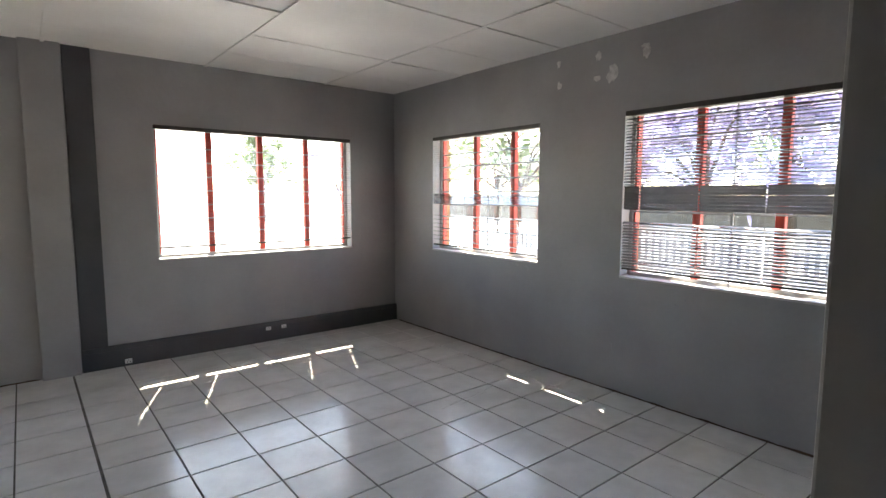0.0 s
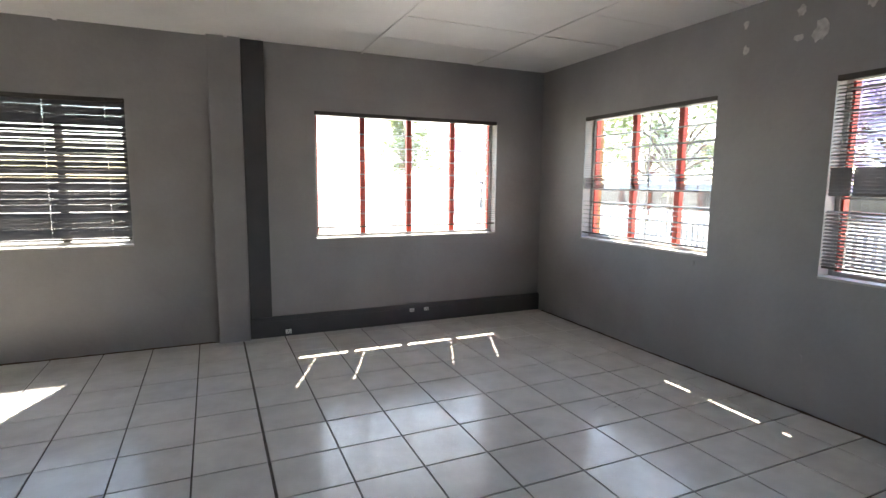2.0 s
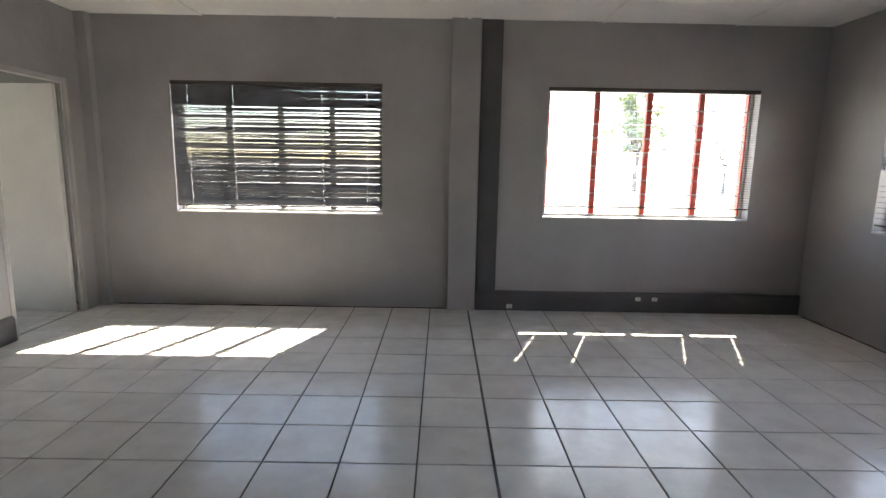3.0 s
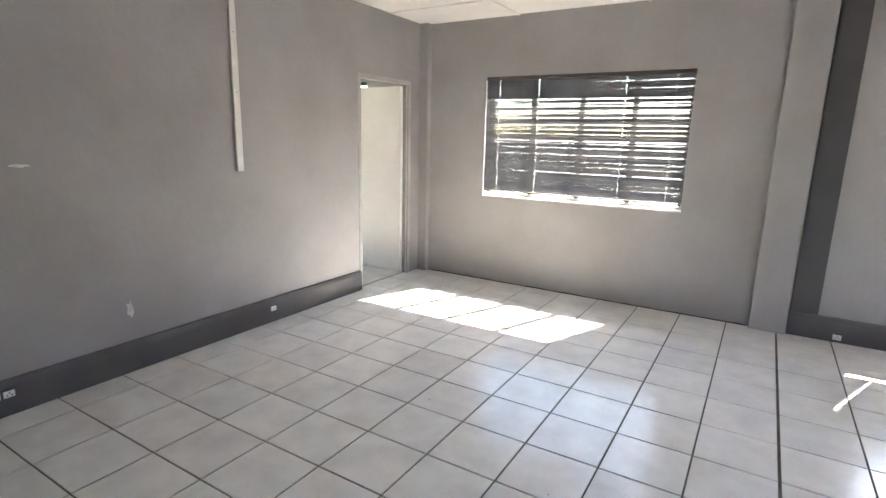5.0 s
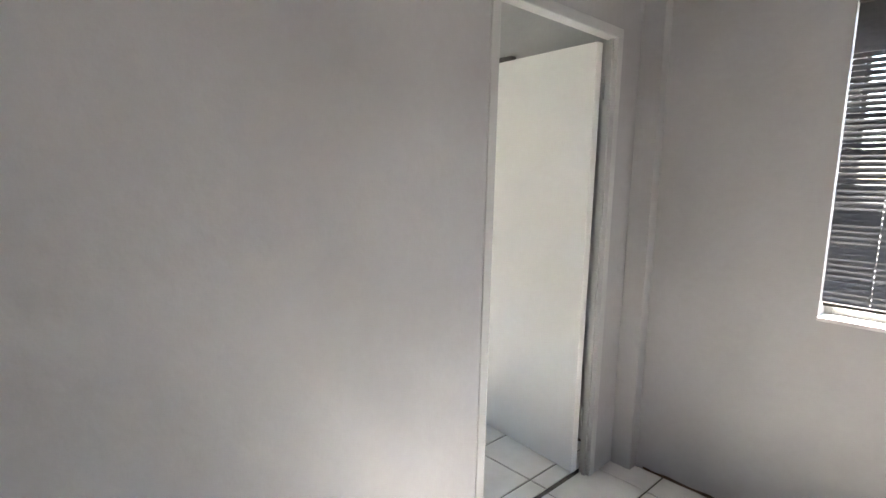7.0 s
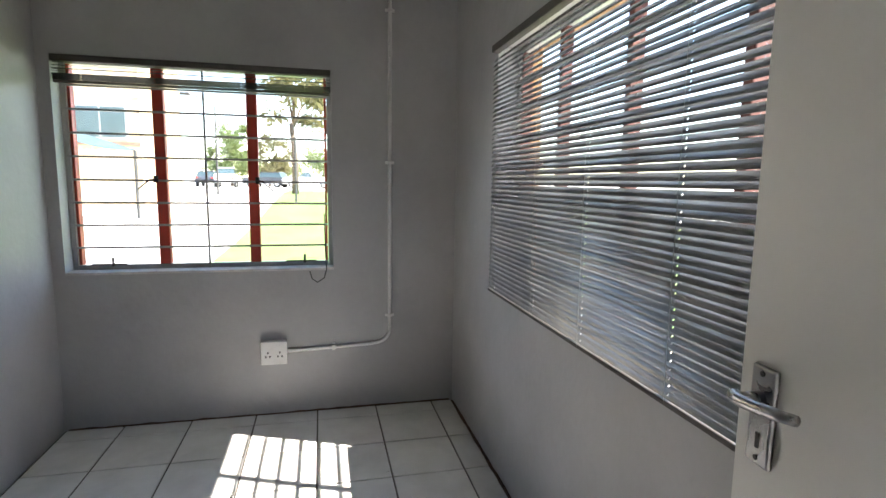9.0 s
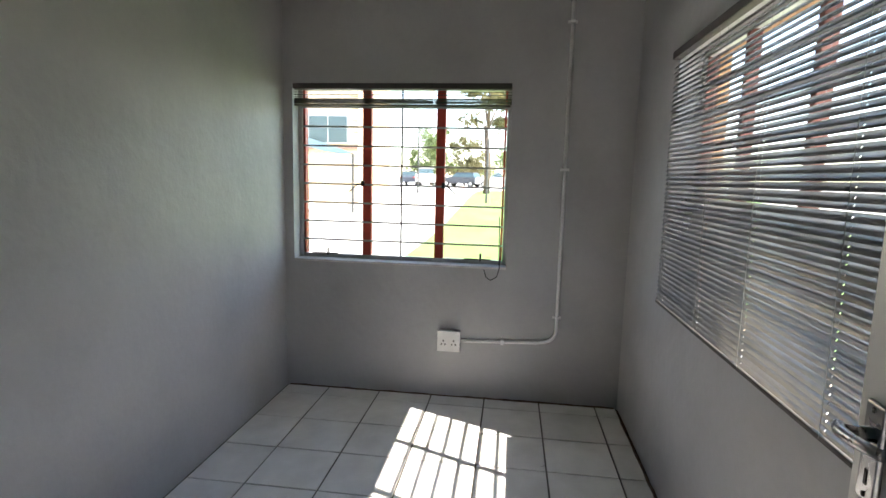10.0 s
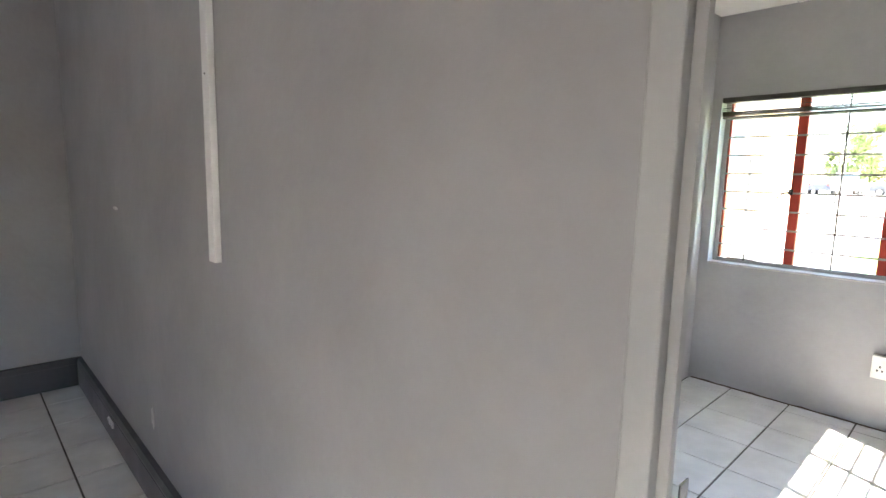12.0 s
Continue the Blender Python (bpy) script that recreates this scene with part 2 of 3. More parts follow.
wm = wall_mesh(BACK - 1.6, 0, -0.02, H + 0.12, 0, PX1 - PX0, [(DY0 - 0.02, DY1 + 0.02, -0.02, DH + 0.02)])
solid("wall_partition", wm, M_WALL, "grey painted partition wall with a doorway", "wall", kind="structure", at=pose(PX1, 0, 0, 0, 0, 90))
EX0, EX1 = -3.71, -2.87                 # entrance doorway in the back wall
wm = wall_mesh(PX1, 0, -0.02, H + 0.12, BACK - 0.12, BACK, [(EX0, EX1, -0.02, DH + 0.02)])
solid("wall_south", wm, M_WALL, "grey painted back wall with an open doorway", "wall", kind="structure")
wm = wall_mesh(PX1, 0, -0.02, H + 0.12, BACK - 1.72, BACK - 1.6, [])
solid("wall_lobby", wm, M_WALL, "plain grey wall behind the entrance", "wall", kind="structure")

# corner pilaster and column on the north wall
bm = boxed(-3.384, -3.126, -0.062, -0.001, 0, H, bevel=0.004)
solid("column", bm, M_WALL, "grey painted plaster column against the wall", "column", kind="structure")
bm = boxed(PX1 + 0.001, -6.585, -0.072, -0.001, 0, H, bevel=0.004)
solid("pilaster", bm, M_WALL, "narrow grey plaster pilaster beside the doorway", "column", kind="structure")


# ceilings: boards with thin joints and cover strips, one mesh each
def ceiling(name, x0, x1, y0, y1, xs, ys, label):
    bm = boxed(x0, x1, y0, y1, H + 0.012, H + 0.1)
    ex, ey = sorted({x0, x1, *[x for x in xs if x0 < x < x1]}), sorted({y0, y1, *[y for y in ys if y0 < y < y1]})
    rnd = random.Random(4)
    for a, b in zip(ex, ex[1:]):
        for c, d in zip(ey, ey[1:]):
            drop = rnd.choice((0, 0.001, 0.002, 0.003, 0.008))
            box(bm, a + 0.003, b - 0.003, c + 0.0045, d - 0.0045, H - drop, H + 0.011)
    for x in ex[1:-1]:
        for c, d in zip(ey, ey[1:]):
            box(bm, x - 0.013, x + 0.013, c + 0.004, d - 0.004, H - 0.013, H - 0.0085)
    return solid(name, bm, M_CEIL, label, "ceiling", kind="structure")


ceiling("ceiling", PX1, 0, BACK - 1.6, 0, [-0.865 - 1.185 * k for k in range(6)], [-0.604 * k for k in range(12)], "white board ceiling with joints and slight sagging")
ceiling("ceiling_office", WEST, PX0, SOUTH, 0, [-7.9, -9.1], [-0.604, -1.208, -1.812], "white board ceiling of the small office")

# roof with a deep eave
bm = boxed(-11.0, 0.28, -9.0, 0.62, H + 0.13, H + 0.16)
solid("eave", bm, M_EAVE, "white boarded eave under the roof edge", "eave", kind="structure")
bm = boxed(-11.0, 0.3, -9.0, 0.66, H + 0.164, H + 0.3)
solid("roof", bm, M_ROOF, "brown sheet roof over the offices", "roof", kind="structure")


# ---- windows ----
def steel_window(name, m, w, z0, z1, mullions, label, bar_mid=None, bar_low=0.095, mull=0.026, mull_mat=None, bar_h=0.006):
    """Steel window in its own frame: x along, y outwards. Red mullions, clear panes, burglar bars inside them."""
    th = thing(name, m, label, "window", kind="structure")
    fy0, fy1 = 0.10, 0.14
    bm = bmesh.new()
    for a, b, c, d in ((0, 0.028, z0, z1), (w - 0.028, w, z0, z1), (0.028, w - 0.028, z0, z0 + 0.03), (0.028, w - 0.028, z1 - 0.03, z1)):
        box(bm, a + 0.001, b - 0.001, fy0, fy1, c + 0.001, d - 0.001)
    part("window_frame", bm, M_STEEL, th)
    for a in (0.03, w - 0.044):
        part("side_stile", boxed(a, a + 0.014, fy0 + 0.012, fy1 + 0.02, z0 + 0.03, z1 - 0.03), mull_mat or M_RED, th, "painted steel stile")
    for u in mullions:
        part("mullion", boxed(u - mull, u + mull, fy0 - 0.004, fy1 + 0.004, z0 + 0.03, z1 - 0.03, bevel=0.004), mull_mat or M_RED, th, "steel mullion with shade in its dark colour" if mull_mat else "red painted steel mullion")
    edges = [0.03, *mullions, w - 0.03]
    for a, b in zip(edges, edges[1:]):
        p = part("pane", boxed(a + 0.02, b - 0.02, fy0 + 0.018, fy0 + 0.022, z0 + 0.03, z1 - 0.03), M_GLASS, th)
        p.visible_shadow = False
    z = z0 + bar_low
    while z < z1 - 0.06:
        part("burglar_bar", boxed(0.012, w - 0.012, 0.085, 0.091, z - bar_h, z + bar_h), M_BAR, th)
        z += 0.1285
    if bar_mid:
        part("upright_bar", boxed(bar_mid - 0.006, bar_mid + 0.006, 0.078, 0.084, z0 + 0.002, z1 - 0.002), M_BAR, th)
    bm = boxed(-0.002, w + 0.002, -0.004, 0.099, z0 - 0.012, z0 + 0.003, bevel=0.002)
    part("window_sill", bm, M_SILL, th, "worn pale window sill")
    for a, b, c, d in ((0.0015, 0.012, z0, z1), (w - 0.012, w - 0.0015, z0, z1), (0.013, w - 0.013, z1 - 0.012, z1 - 0.0015)):
        part("brick_reveal", boxed(a, b, 0.143, T + 0.004, c + 0.006, d - 0.0015), M_REVEAL, th, "orange face brick reveal")
    part("outer_sill", boxed(-0.03, w + 0.03, 0.142, T + 0.05, z0 - 0.06, z0 + 0.004), M_BRICK, th)
    return th


def slat_mesh(w, cords, depth=0.025, slot=0.005, mat=None, arch=0.0014):
    """A shallow curved slat with a slot for each cord, tilt axis at the origin."""
    xs = [0.0]
    for c in cords:
        xs += [c - slot, c + slot]
    xs.append(w)
    rows_y = [-depth / 2, -1.6 * slot, 1.2 * slot, depth / 2]
    bm = bmesh.new()
    top = {}
    for i, x in enumerate(xs):
        for j, y in enumerate(rows_y):
            top[i, j] = bm.verts.new((x, y, arch * (1 - (2 * y / depth) ** 2)))
    for i in range(len(xs) - 1):
        for j in range(3):
            if i % 2 == 1 and j == 1:
                continue
            bm.faces.new((top[i, j], top[i + 1, j], top[i + 1, j + 1], top[i, j + 1]))
    ext = bmesh.ops.extrude_face_region(bm, geom=list(bm.faces))
    bmesh.ops.translate(bm, vec=(0, 0, -0.0005), verts=[v for v in ext["geom"] if isinstance(v, bmesh.types.BMVert)])
    return mesh_of("slat", bm, mat or M_SLAT)


def venetian_blind(m, w, z_top, zs, tilts, cords, label, y=0.014, z_low=None, wand=None, depth=0.025, loose=2.5, slot=0.005, mat=None, arch=0.0014):
    """Blind in the window's frame: head rail, slats at heights zs with tilts in degrees, bottom rail, ladder cords."""
    th = thing("venetian_blind", m, label, "blind", "venetian blinds")
    part("head_rail", boxed(0.004, w - 0.004, y - 0.018, y + 0.02, z_top - 0.035, z_top - 0.001, bevel=0.003), M_RAIL, th, "dark head rail")
    me = slat_mesh(w - 0.008, [c - 0.004 for c in cords], depth, slot, mat, arch)
    rnd = random.Random(int(w * 1000) + len(zs))
    for z, tilt in zip(zs, tilts):
        s = new("slat", me)
        s.parent = th
        s.matrix_basis = pose(0.004, y, z, tilt + rnd.uniform(-loose, loose), rnd.uniform(-0.1, 0.1), 0)
    low = min(zs) - 0.018 if z_low is None else z_low
    part("bottom_rail", boxed(0.01, w - 0.01, y - 0.012, y + 0.012, low - 0.008, low + 0.006, bevel=0.003), M_RAIL, th, "dark bottom rail")
    for c in cords:
        bm = bmesh.new()
        for dy in (-0.0135, 0.0135):
            tube(bm, ((c, y + dy, low), (c, y + dy, z_top - 0.03)), 0.0006, 5)
        part("ladder_cord", bm, M_CORD, th)
    if wand:
        part("tilt_wand", tube(bmesh.new(), ((wand, y - 0.028, z_top - 0.05), (wand + 0.004, y - 0.03, z_top - 0.62)), 0.0035, 6), M_RAIL, th)
    return th


def even(z0, z1, step=0.0212):
    return [z0 + step * k for k in range(int((z1 - z0) / step) + 1)]


N = lambda x: pose(x, 0, 0)
E = lambda y: pose(0, y, 0, 0, 0, -90)
W = lambda y: pose(WEST, y, 0, 0, 0, 90)

w = WIN1[1] - WIN1[0]
# Mullions take the dark rail material so that they look shaded behind the blind
steel_window("window_1", N(WIN1[0]), w, SILL, HEAD, [w * 0.25, w * 0.5, w * 0.75], "steel window with dark mullions and burglar bars", mull_mat=M_RAIL, bar_h=0.011)
zs = even(0.985, HEAD - 0.038)
venetian_blind(N(WIN1[0]), w, HEAD, zs, [70 if z > 1.88 else 53.3 for z in zs], [0.15, 0.56, 1.37, 1.78], "grey venetian blind lowered with tilted slats", depth=0.0254, loose=0.15, slot=0.002, mat=M_CHARCOAL, arch=0.0005)
w = WIN2[1] - WIN2[0]
steel_window("window_2", N(WIN2[0]), w, SILL, HEAD, [0.48, 0.965, 1.45], "steel window with red mullions and burglar bars")
zs = even(1.03, HEAD - 0.05)
venetian_blind(N(WIN2[0]), w, HEAD, zs, [7 for z in zs], [0.15, 0.56, 1.37, 1.78], "grey venetian blind lowered with open flat slats")
w = WIN3[1] - WIN3[0]
steel_window("window_3", E(WIN3[1]), w, SILL, HEAD, [0.56, 1.07], "steel window with red mullions and a centre bar", bar_mid=0.765)
zs = even(1.508, HEAD - 0.05) + [1.40 + 0.0075 * k for k in range(14)] + even(1.02, 1.295, 0.0424)
tl = [9] * len(even(1.508, HEAD - 0.05)) + [14] * 14 + [9] * len(even(1.02, 1.295, 0.0424))
venetian_blind(E(WIN3[1]), w, HEAD, zs, tl, [0.13, 0.5, 0.97, 1.34], "grey venetian blind with bunched slats halfway down", z_low=0.965)
w = WIN4[1] - WIN4[0]
steel_window("window_4", E(WIN4[1]), w, 0.89, HEAD, [0.5, 1.0, 1.45], "steel window with red mullions and a centre bar", bar_mid=0.735)
zs = [z for z in even(0.97, HEAD - 0.05) if not 1.305 < z < 1.385]
venetian_blind(E(WIN4[1]), w, HEAD, zs, [-58 if 1.38 < z < 1.56 else 28 if z > 1.5 else 33 for z in zs], [0.13, 0.55, 0.95, 1.4, 1.78], "grey venetian blind with partly closed slats", wand=1.45)
w = WINO[1] - WINO[0]
steel_window("window_5", W(WINO[0]), w, 0.915, HEAD, [0.485, 0.99], "barred steel window with red mullions", bar_mid=0.731, bar_low=0.132, mull=0.03)
zs = [1.962 + 0.003 * k for k in range(11)] + [2.005, 2.018, 2.034, 2.05]
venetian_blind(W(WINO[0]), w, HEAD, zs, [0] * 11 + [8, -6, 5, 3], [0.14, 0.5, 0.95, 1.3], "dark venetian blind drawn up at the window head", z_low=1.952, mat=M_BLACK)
w = WINV[1] - WINV[0]
# Mullions and stiles use the darkened red for shade behind the blind
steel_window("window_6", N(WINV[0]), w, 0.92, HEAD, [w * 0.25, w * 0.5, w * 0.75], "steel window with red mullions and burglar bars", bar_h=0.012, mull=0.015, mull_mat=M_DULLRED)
zs = even(0.94, HEAD - 0.05)
venetian_blind(N(WINV[0]), w, HEAD, zs, [57 for z in zs], [0.09, 0.56, 0.955, 1.4, 1.8], "grey venetian blind lowered with tilted slats", y=-0.017, slot=0.002)

# casement stays and pegs of the office window
for u, name in ((0.46, "window_latch"), (1.015, "window_latch")):
    s = -1 if u < 0.7 else 1
    th = thing(name, W(WINO[0]) @ pose(u, 0.07, 1.44), "dark steel casement handle on the red mullion", "handle", "casement handles")
    part("handle_base", boxed(-0.012, 0.012, 0.005, 0.02, -0.02, 0.02, bevel=0.003), M_BLACK, th)
    part("lever", tube(bmesh.new(), ((0, 0, 0), (s * 0.03, -0.01, -0.005), (s * 0.09, -0.015, -0.06)), 0.006, 6, 0.004), M_BLACK, th)
for u in (0.2, 1.26):
    th = thing("casement_stay", W(WINO[0]) @ pose(u, 0.06, 0.95), "dark steel casement stay on the sill", "window stay", "casement stays")
    part("stay_bar", boxed(-0.09, 0.09, -0.004, 0.004, 0, 0.008), M_BLACK, th)
    part("peg", disc_prism(bmesh.new(), (0.02, 0, 0.018), (0, 0, 1), 0.007, 0.05, 8), M_BLACK, th)
bm2 = bmesh.new()
pts = [(1.40, -0.008, 1.25), (1.405, -0.012, 1.0), (1.41, -0.016, 0.91), (1.395, -0.018, 0.855), (1.355, -0.018, 0.83), (1.325, -0.018, 0.85), (1.31, -0.017, 0.90)]
tube(bm2, pts, 0.0035, 6)
solid("blind_cord", bm2, M_POLE, "loose grey blind cord looping below the window", "cord", at=W(WINO[0]))


# ---- doorways ----
def door_frame(name, m, w, h, depth, label):
    """Pressed steel frame round an opening: x along, y through the wall."""
    th = thing(name, m, label, "door frame", kind="structure")
    for a, b in ((-0.042, 0.0), (w, w + 0.042)):
        part("jamb", boxed(a, b, -0.006, depth + 0.006, 0.001, h, bevel=0.004), M_FRAME, th)
    part("door_stop", boxed(0.0005, 0.014, depth * 0.3, depth * 0.62, 0.001, h - 0.001), M_FRAME, th)
    part("door_stop", boxed(w - 0.014, w - 0.0005, depth * 0.3, depth * 0.62, 0.001, h - 0.001), M_FRAME, th)
    part("head_jamb", boxed(-0.042, w + 0.042, -0.006, depth + 0.006, h + 0.0005, h + 0.042, bevel=0.004), M_FRAME, th)
    return th


fr = door_frame("door_frame_1", pose(PX1, DY0, 0, 0, 0, 90), DY1 - DY0, DH, PX1 - PX0, "grey pressed steel door frame")
part("strike_plate", boxed(0.0142, 0.0165, 0.05, 0.075, 0.98, 1.12), M_CHROME, fr, "worn metal strike plate")
door_frame("door_frame_2", pose(EX0, BACK - 0.12, 0), EX1 - EX0, DH, 0.12, "grey pressed steel entrance door frame")

leaf = thing("door_1", pose(PX0 - 0.012, DY1 - 0.006, 0, 0, 0, 174.3), "open white painted flush door with chrome lever handle", "door", kind="structure")
slab = part("door_leaf", boxed(0.004, 0.788, 0.0, 0.04, 0.012, 2.0, bevel=0.002), M_DOOR, leaf)
for z in (0.24, 1.76):
    hg = part("hinge", boxed(-0.012, 0.02, -0.006, 0.0, z, z + 0.1, bevel=0.001), M_STEEL, leaf, "steel butt hinge")
    part("knuckle", tube(bmesh.new(), ((-0.006, -0.008, z), (-0.006, -0.008, z + 0.1)), 0.007, 8), M_STEEL, hg)
for sgn, y0 in ((1, 0.04), (-1, 0.0)):
    plate = part("handle_plate", boxed(0.714, 0.758, min(y0, y0 + sgn * 0.009), max(y0, y0 + sgn * 0.009), 1.067, 1.207, bevel=0.004), M_CHROME, leaf, "worn chrome backplate")
    yy = y0 + sgn * 0.009
    bm = tube(bmesh.new(), ((0.736, yy, 1.162), (0.736, yy + sgn * 0.03, 1.162)), 0.011, 12)
    tube(bm, ((0.742, yy + sgn * 0.036, 1.168), (0.724, yy + sgn * 0.042, 1.167), (0.692, yy + sgn * 0.045, 1.172), (0.658, yy + sgn * 0.046, 1.178), (0.630, yy + sgn * 0.042, 1.182)), 0.009, 10, 0.007)
    part("lever", bm, M_CHROME, plate, "curved chrome lever", smooth=True)
    part("keyhole", boxed(0.733, 0.739, min(yy, yy + sgn * 0.001), max(yy, yy + sgn * 0.001), 1.092, 1.114), M_BLACK, plate)
    for z in (1.078, 1.197):
        part("screw", disc_prism(bmesh.new(), (0.736, yy, z), (0, 1, 0), 0.004, 0.003, 8), M_BLACK, plate)


# ---- trunking and sockets ----
def trunking(name, m, length, height, label):
    """Skirting trunking: x along the wall, y into the room, a shallow chamfered top and a lid line."""
    th = thing(name, m, label, "trunking", kind="structure")
    bm = bmesh.new()
    prof = [(0.001, 0.0), (0.03, 0.0), (0.032, 0.01), (0.032, height - 0.03), (0.024, height - 0.004), (0.001, height)]
    ends = [[bm.verts.new((x, y, z + 0.001)) for y, z in prof] for x in (0, length)]
    for k in range(len(prof)):
        j = (k + 1) % len(prof)
        bm.faces.new((ends[0][k], ends[0][j], ends[1][j], ends[1][k]))
    bm.faces.new(ends[0]), bm.faces.new(ends[1])
    part("casing", bm, M_DARK, th)
    part("lid_edge", boxed(0.004, length - 0.004, 0.0325, 0.035, height * 0.78, height * 0.8), M_DARK, th)
    return th


trunking("baseboard_west", pose(PX1, -1.08, 0, 0, 0, -90), -BACK - 1.08 - 0.034, 0.2, "dark grey painted skirting trunking")
trunking("baseboard_south", pose(PX1 + 0.001, BACK, 0), EX0 - 0.05 - PX1, 0.2, "dark grey painted skirting trunking on the back wall")
trunking("baseboard_north", pose(-0.001, 0, 0, 0, 0, 180), 3.12, 0.195, "dark grey painted skirting trunking under the window")
bm = boxed(-3.118, -2.93, -0.028, -0.001, 0.197, H - 0.001, bevel=0.003)
solid("trunking_riser", bm, M_DARK, "dark grey painted vertical trunking beside the column", "trunking", kind="structure")

bm = boxed(-0.025, 0.025, -0.022, -0.001, 0, H - 1.222 - 0.002, bevel=0.003)
th = thing("wall_trunking", pose(PX1, -2.39, 1.222, 0, 0, 90), "white plastic vertical cable trunking ending halfway down the wall", "trunking")
part("duct", bm, M_WHITE, th)
for z in (0.55, 0.95):
    part("screw", disc_prism(bmesh.new(), (0, -0.0225, z), (0, 1, 0), 0.0035, 0.002, 8), M_BLACK, th)


def socket(m, w, h, label, pins=3):
    """A small socket outlet: plate facing -y, its pins as dark slots."""
    th = thing("socket_outlet", m, label, "socket", "socket outlets")
    part("plate", boxed(-w / 2, w / 2, -0.01, 0, -h / 2, h / 2, bevel=0.003), M_WHITE, th)
    for k in range(pins):
        dx, dz = ((-0.2, -0.15), (0.2, -0.15), (0, 0.22))[k]
        part("pin_hole", boxed(dx * w - 0.003, dx * w + 0.003, -0.0108, -0.0098, dz * h - 0.004, dz * h + 0.004), M_BLACK, th)
    return th


socket(pose(-1.56, -0.036, 0.14), 0.05, 0.035, "small white socket in the dark skirting trunking")
socket(pose(-1.40, -0.036, 0.14), 0.05, 0.035, "small white socket in the dark skirting trunking")
socket(pose(-2.79, -0.036, 0.05), 0.055, 0.04, "small white outlet low on the dark trunking")
socket(pose(PX1 + 0.036, -2.175, 0.12, 0, 0, 90), 0.05, 0.035, "small white socket in the dark skirting trunking")
socket(pose(PX1 + 0.036, -3.92, 0.13, 0, 0, 90), 0.05, 0.035, "double white socket in the dark skirting trunking")
socket(pose(PX1 + 0.036, -3.98, 0.13, 0, 0, 90), 0.045, 0.035, "double white socket in the dark skirting trunking")

# office: surface conduit and power point
W_IN = WEST + 0.001
th = thing("wall_conduit", pose(W_IN, -0.42, 0), "white surface conduit running down to a power point", "conduit")
pts = [(0.013, 0.0, H - 0.004), (0.013, 0.0, 0.52)]
for k in range(1, 8):
    a = k * math.pi / 16
    pts.append((0.013, -0.09 * (1 - math.cos(a)), 0.52 - 0.09 * math.sin(a)))
pts += [(0.013, -0.12, 0.425), (0.013, -0.64, 0.405)]
part("pipe", tube(bmesh.new(), pts, 0.0115, 10), M_WHITE, th, smooth=True)
for y, z, up in ((0, 2.45, 1), (0, 1.56, 1), (0, 0.603, 1), (-0.35, 0.419, 0)):
    bm = boxed(0, 0.006, y - (0.028 if up else 0.009), y + (0.028 if up else 0.009), z - (0.009 if up else 0.028), z + (0.009 if up else 0.028), bevel=0.002)
    box(bm, 0.006, 0.027, y - 0.014, y + 0.014, z - 0.009 if up else z - 0.014, z + 0.009 if up else z + 0.014, bevel=0.002)
    part("saddle", bm, M_WHITE, th)
th = thing("power_point", pose(W_IN, -1.125, 0.408), "white square surface power point with two sockets", "socket")
part("back_box", boxed(0, 0.045, -0.074, 0.074, -0.068, 0.068, bevel=0.004), M_WHITE, th)
part("cover_plate", boxed(0.0455, 0.052, -0.077, 0.077, -0.071, 0.071, bevel=0.003), M_WHITE, th)
for y in (-0.035, 0.035):
    for dy, dz in ((-0.012, -0.02), (0.012, -0.02), (0, 0.004)):
        part("pin_hole", boxed(0.0521, 0.0527, y + dy - 0.0045, y + dy + 0.0045, dz - 0.006, dz + 0.006), M_BLACK, th)
    part("switch", boxed(0.0521, 0.056, y - 0.009, y + 0.009, 0.03, 0.052, bevel=0.002), M_WHITE, th)


# ---- marks ----
def flake(name, m, w, h, mat, label, seed, thick=0.0022):
    """An uneven chip or smear, thin, its face towards -y."""
    rnd = random.Random(seed)
    bm = bmesh.new()
    n = 15
    rim = []
    for k in range(n):
        a = k * math.tau / n
        r = rnd.uniform(0.55, 1.05)
        rim.append((w / 2 * r * math.cos(a), h / 2 * r * math.sin(a)))
    lo = [bm.verts.new((x, 0, z)) for x, z in rim]
    hi = [bm.verts.new((x * 0.94, -thick, z * 0.94)) for x, z in rim]
    bm.faces.new(hi)
    for k in range(n):
        bm.faces.new((lo[k], lo[(k + 1) % n], hi[(k + 1) % n], hi[k]))
    return solid(name, bm, mat, label, "paint damage", "paint chips", at=m)


for y, z, w, h, s in ((-2.39, 2.53, 0.05, 0.07, 1), (-2.40, 2.36, 0.05, 0.08, 2), (-2.76, 2.525, 0.07, 0.08, 3), (-2.76, 2.36, 0.08, 0.06, 4), (-2.885, 2.37, 0.11, 0.15, 5), (-3.15, 2.48, 0.07, 0.11, 6), (-3.14, 2.52, 0.1, 0.04, 7)):
    flake("paint_chip", pose(0, y, z, 0, 0, -90), w, h, M_FILLER, "white chipped paint patch high on the wall", s)
flake("paint_chip", pose(PX1, -3.25, 0.40, 0, 0, 90), 0.05, 0.13, M_FILLER, "white chipped paint patch low on the wall", 9)
flake("paint_chip", pose(PX1, -3.72, 1.305, 0, 0, 90), 0.12, 0.018, M_FILLER, "pale scuff mark on the grey wall", 10)
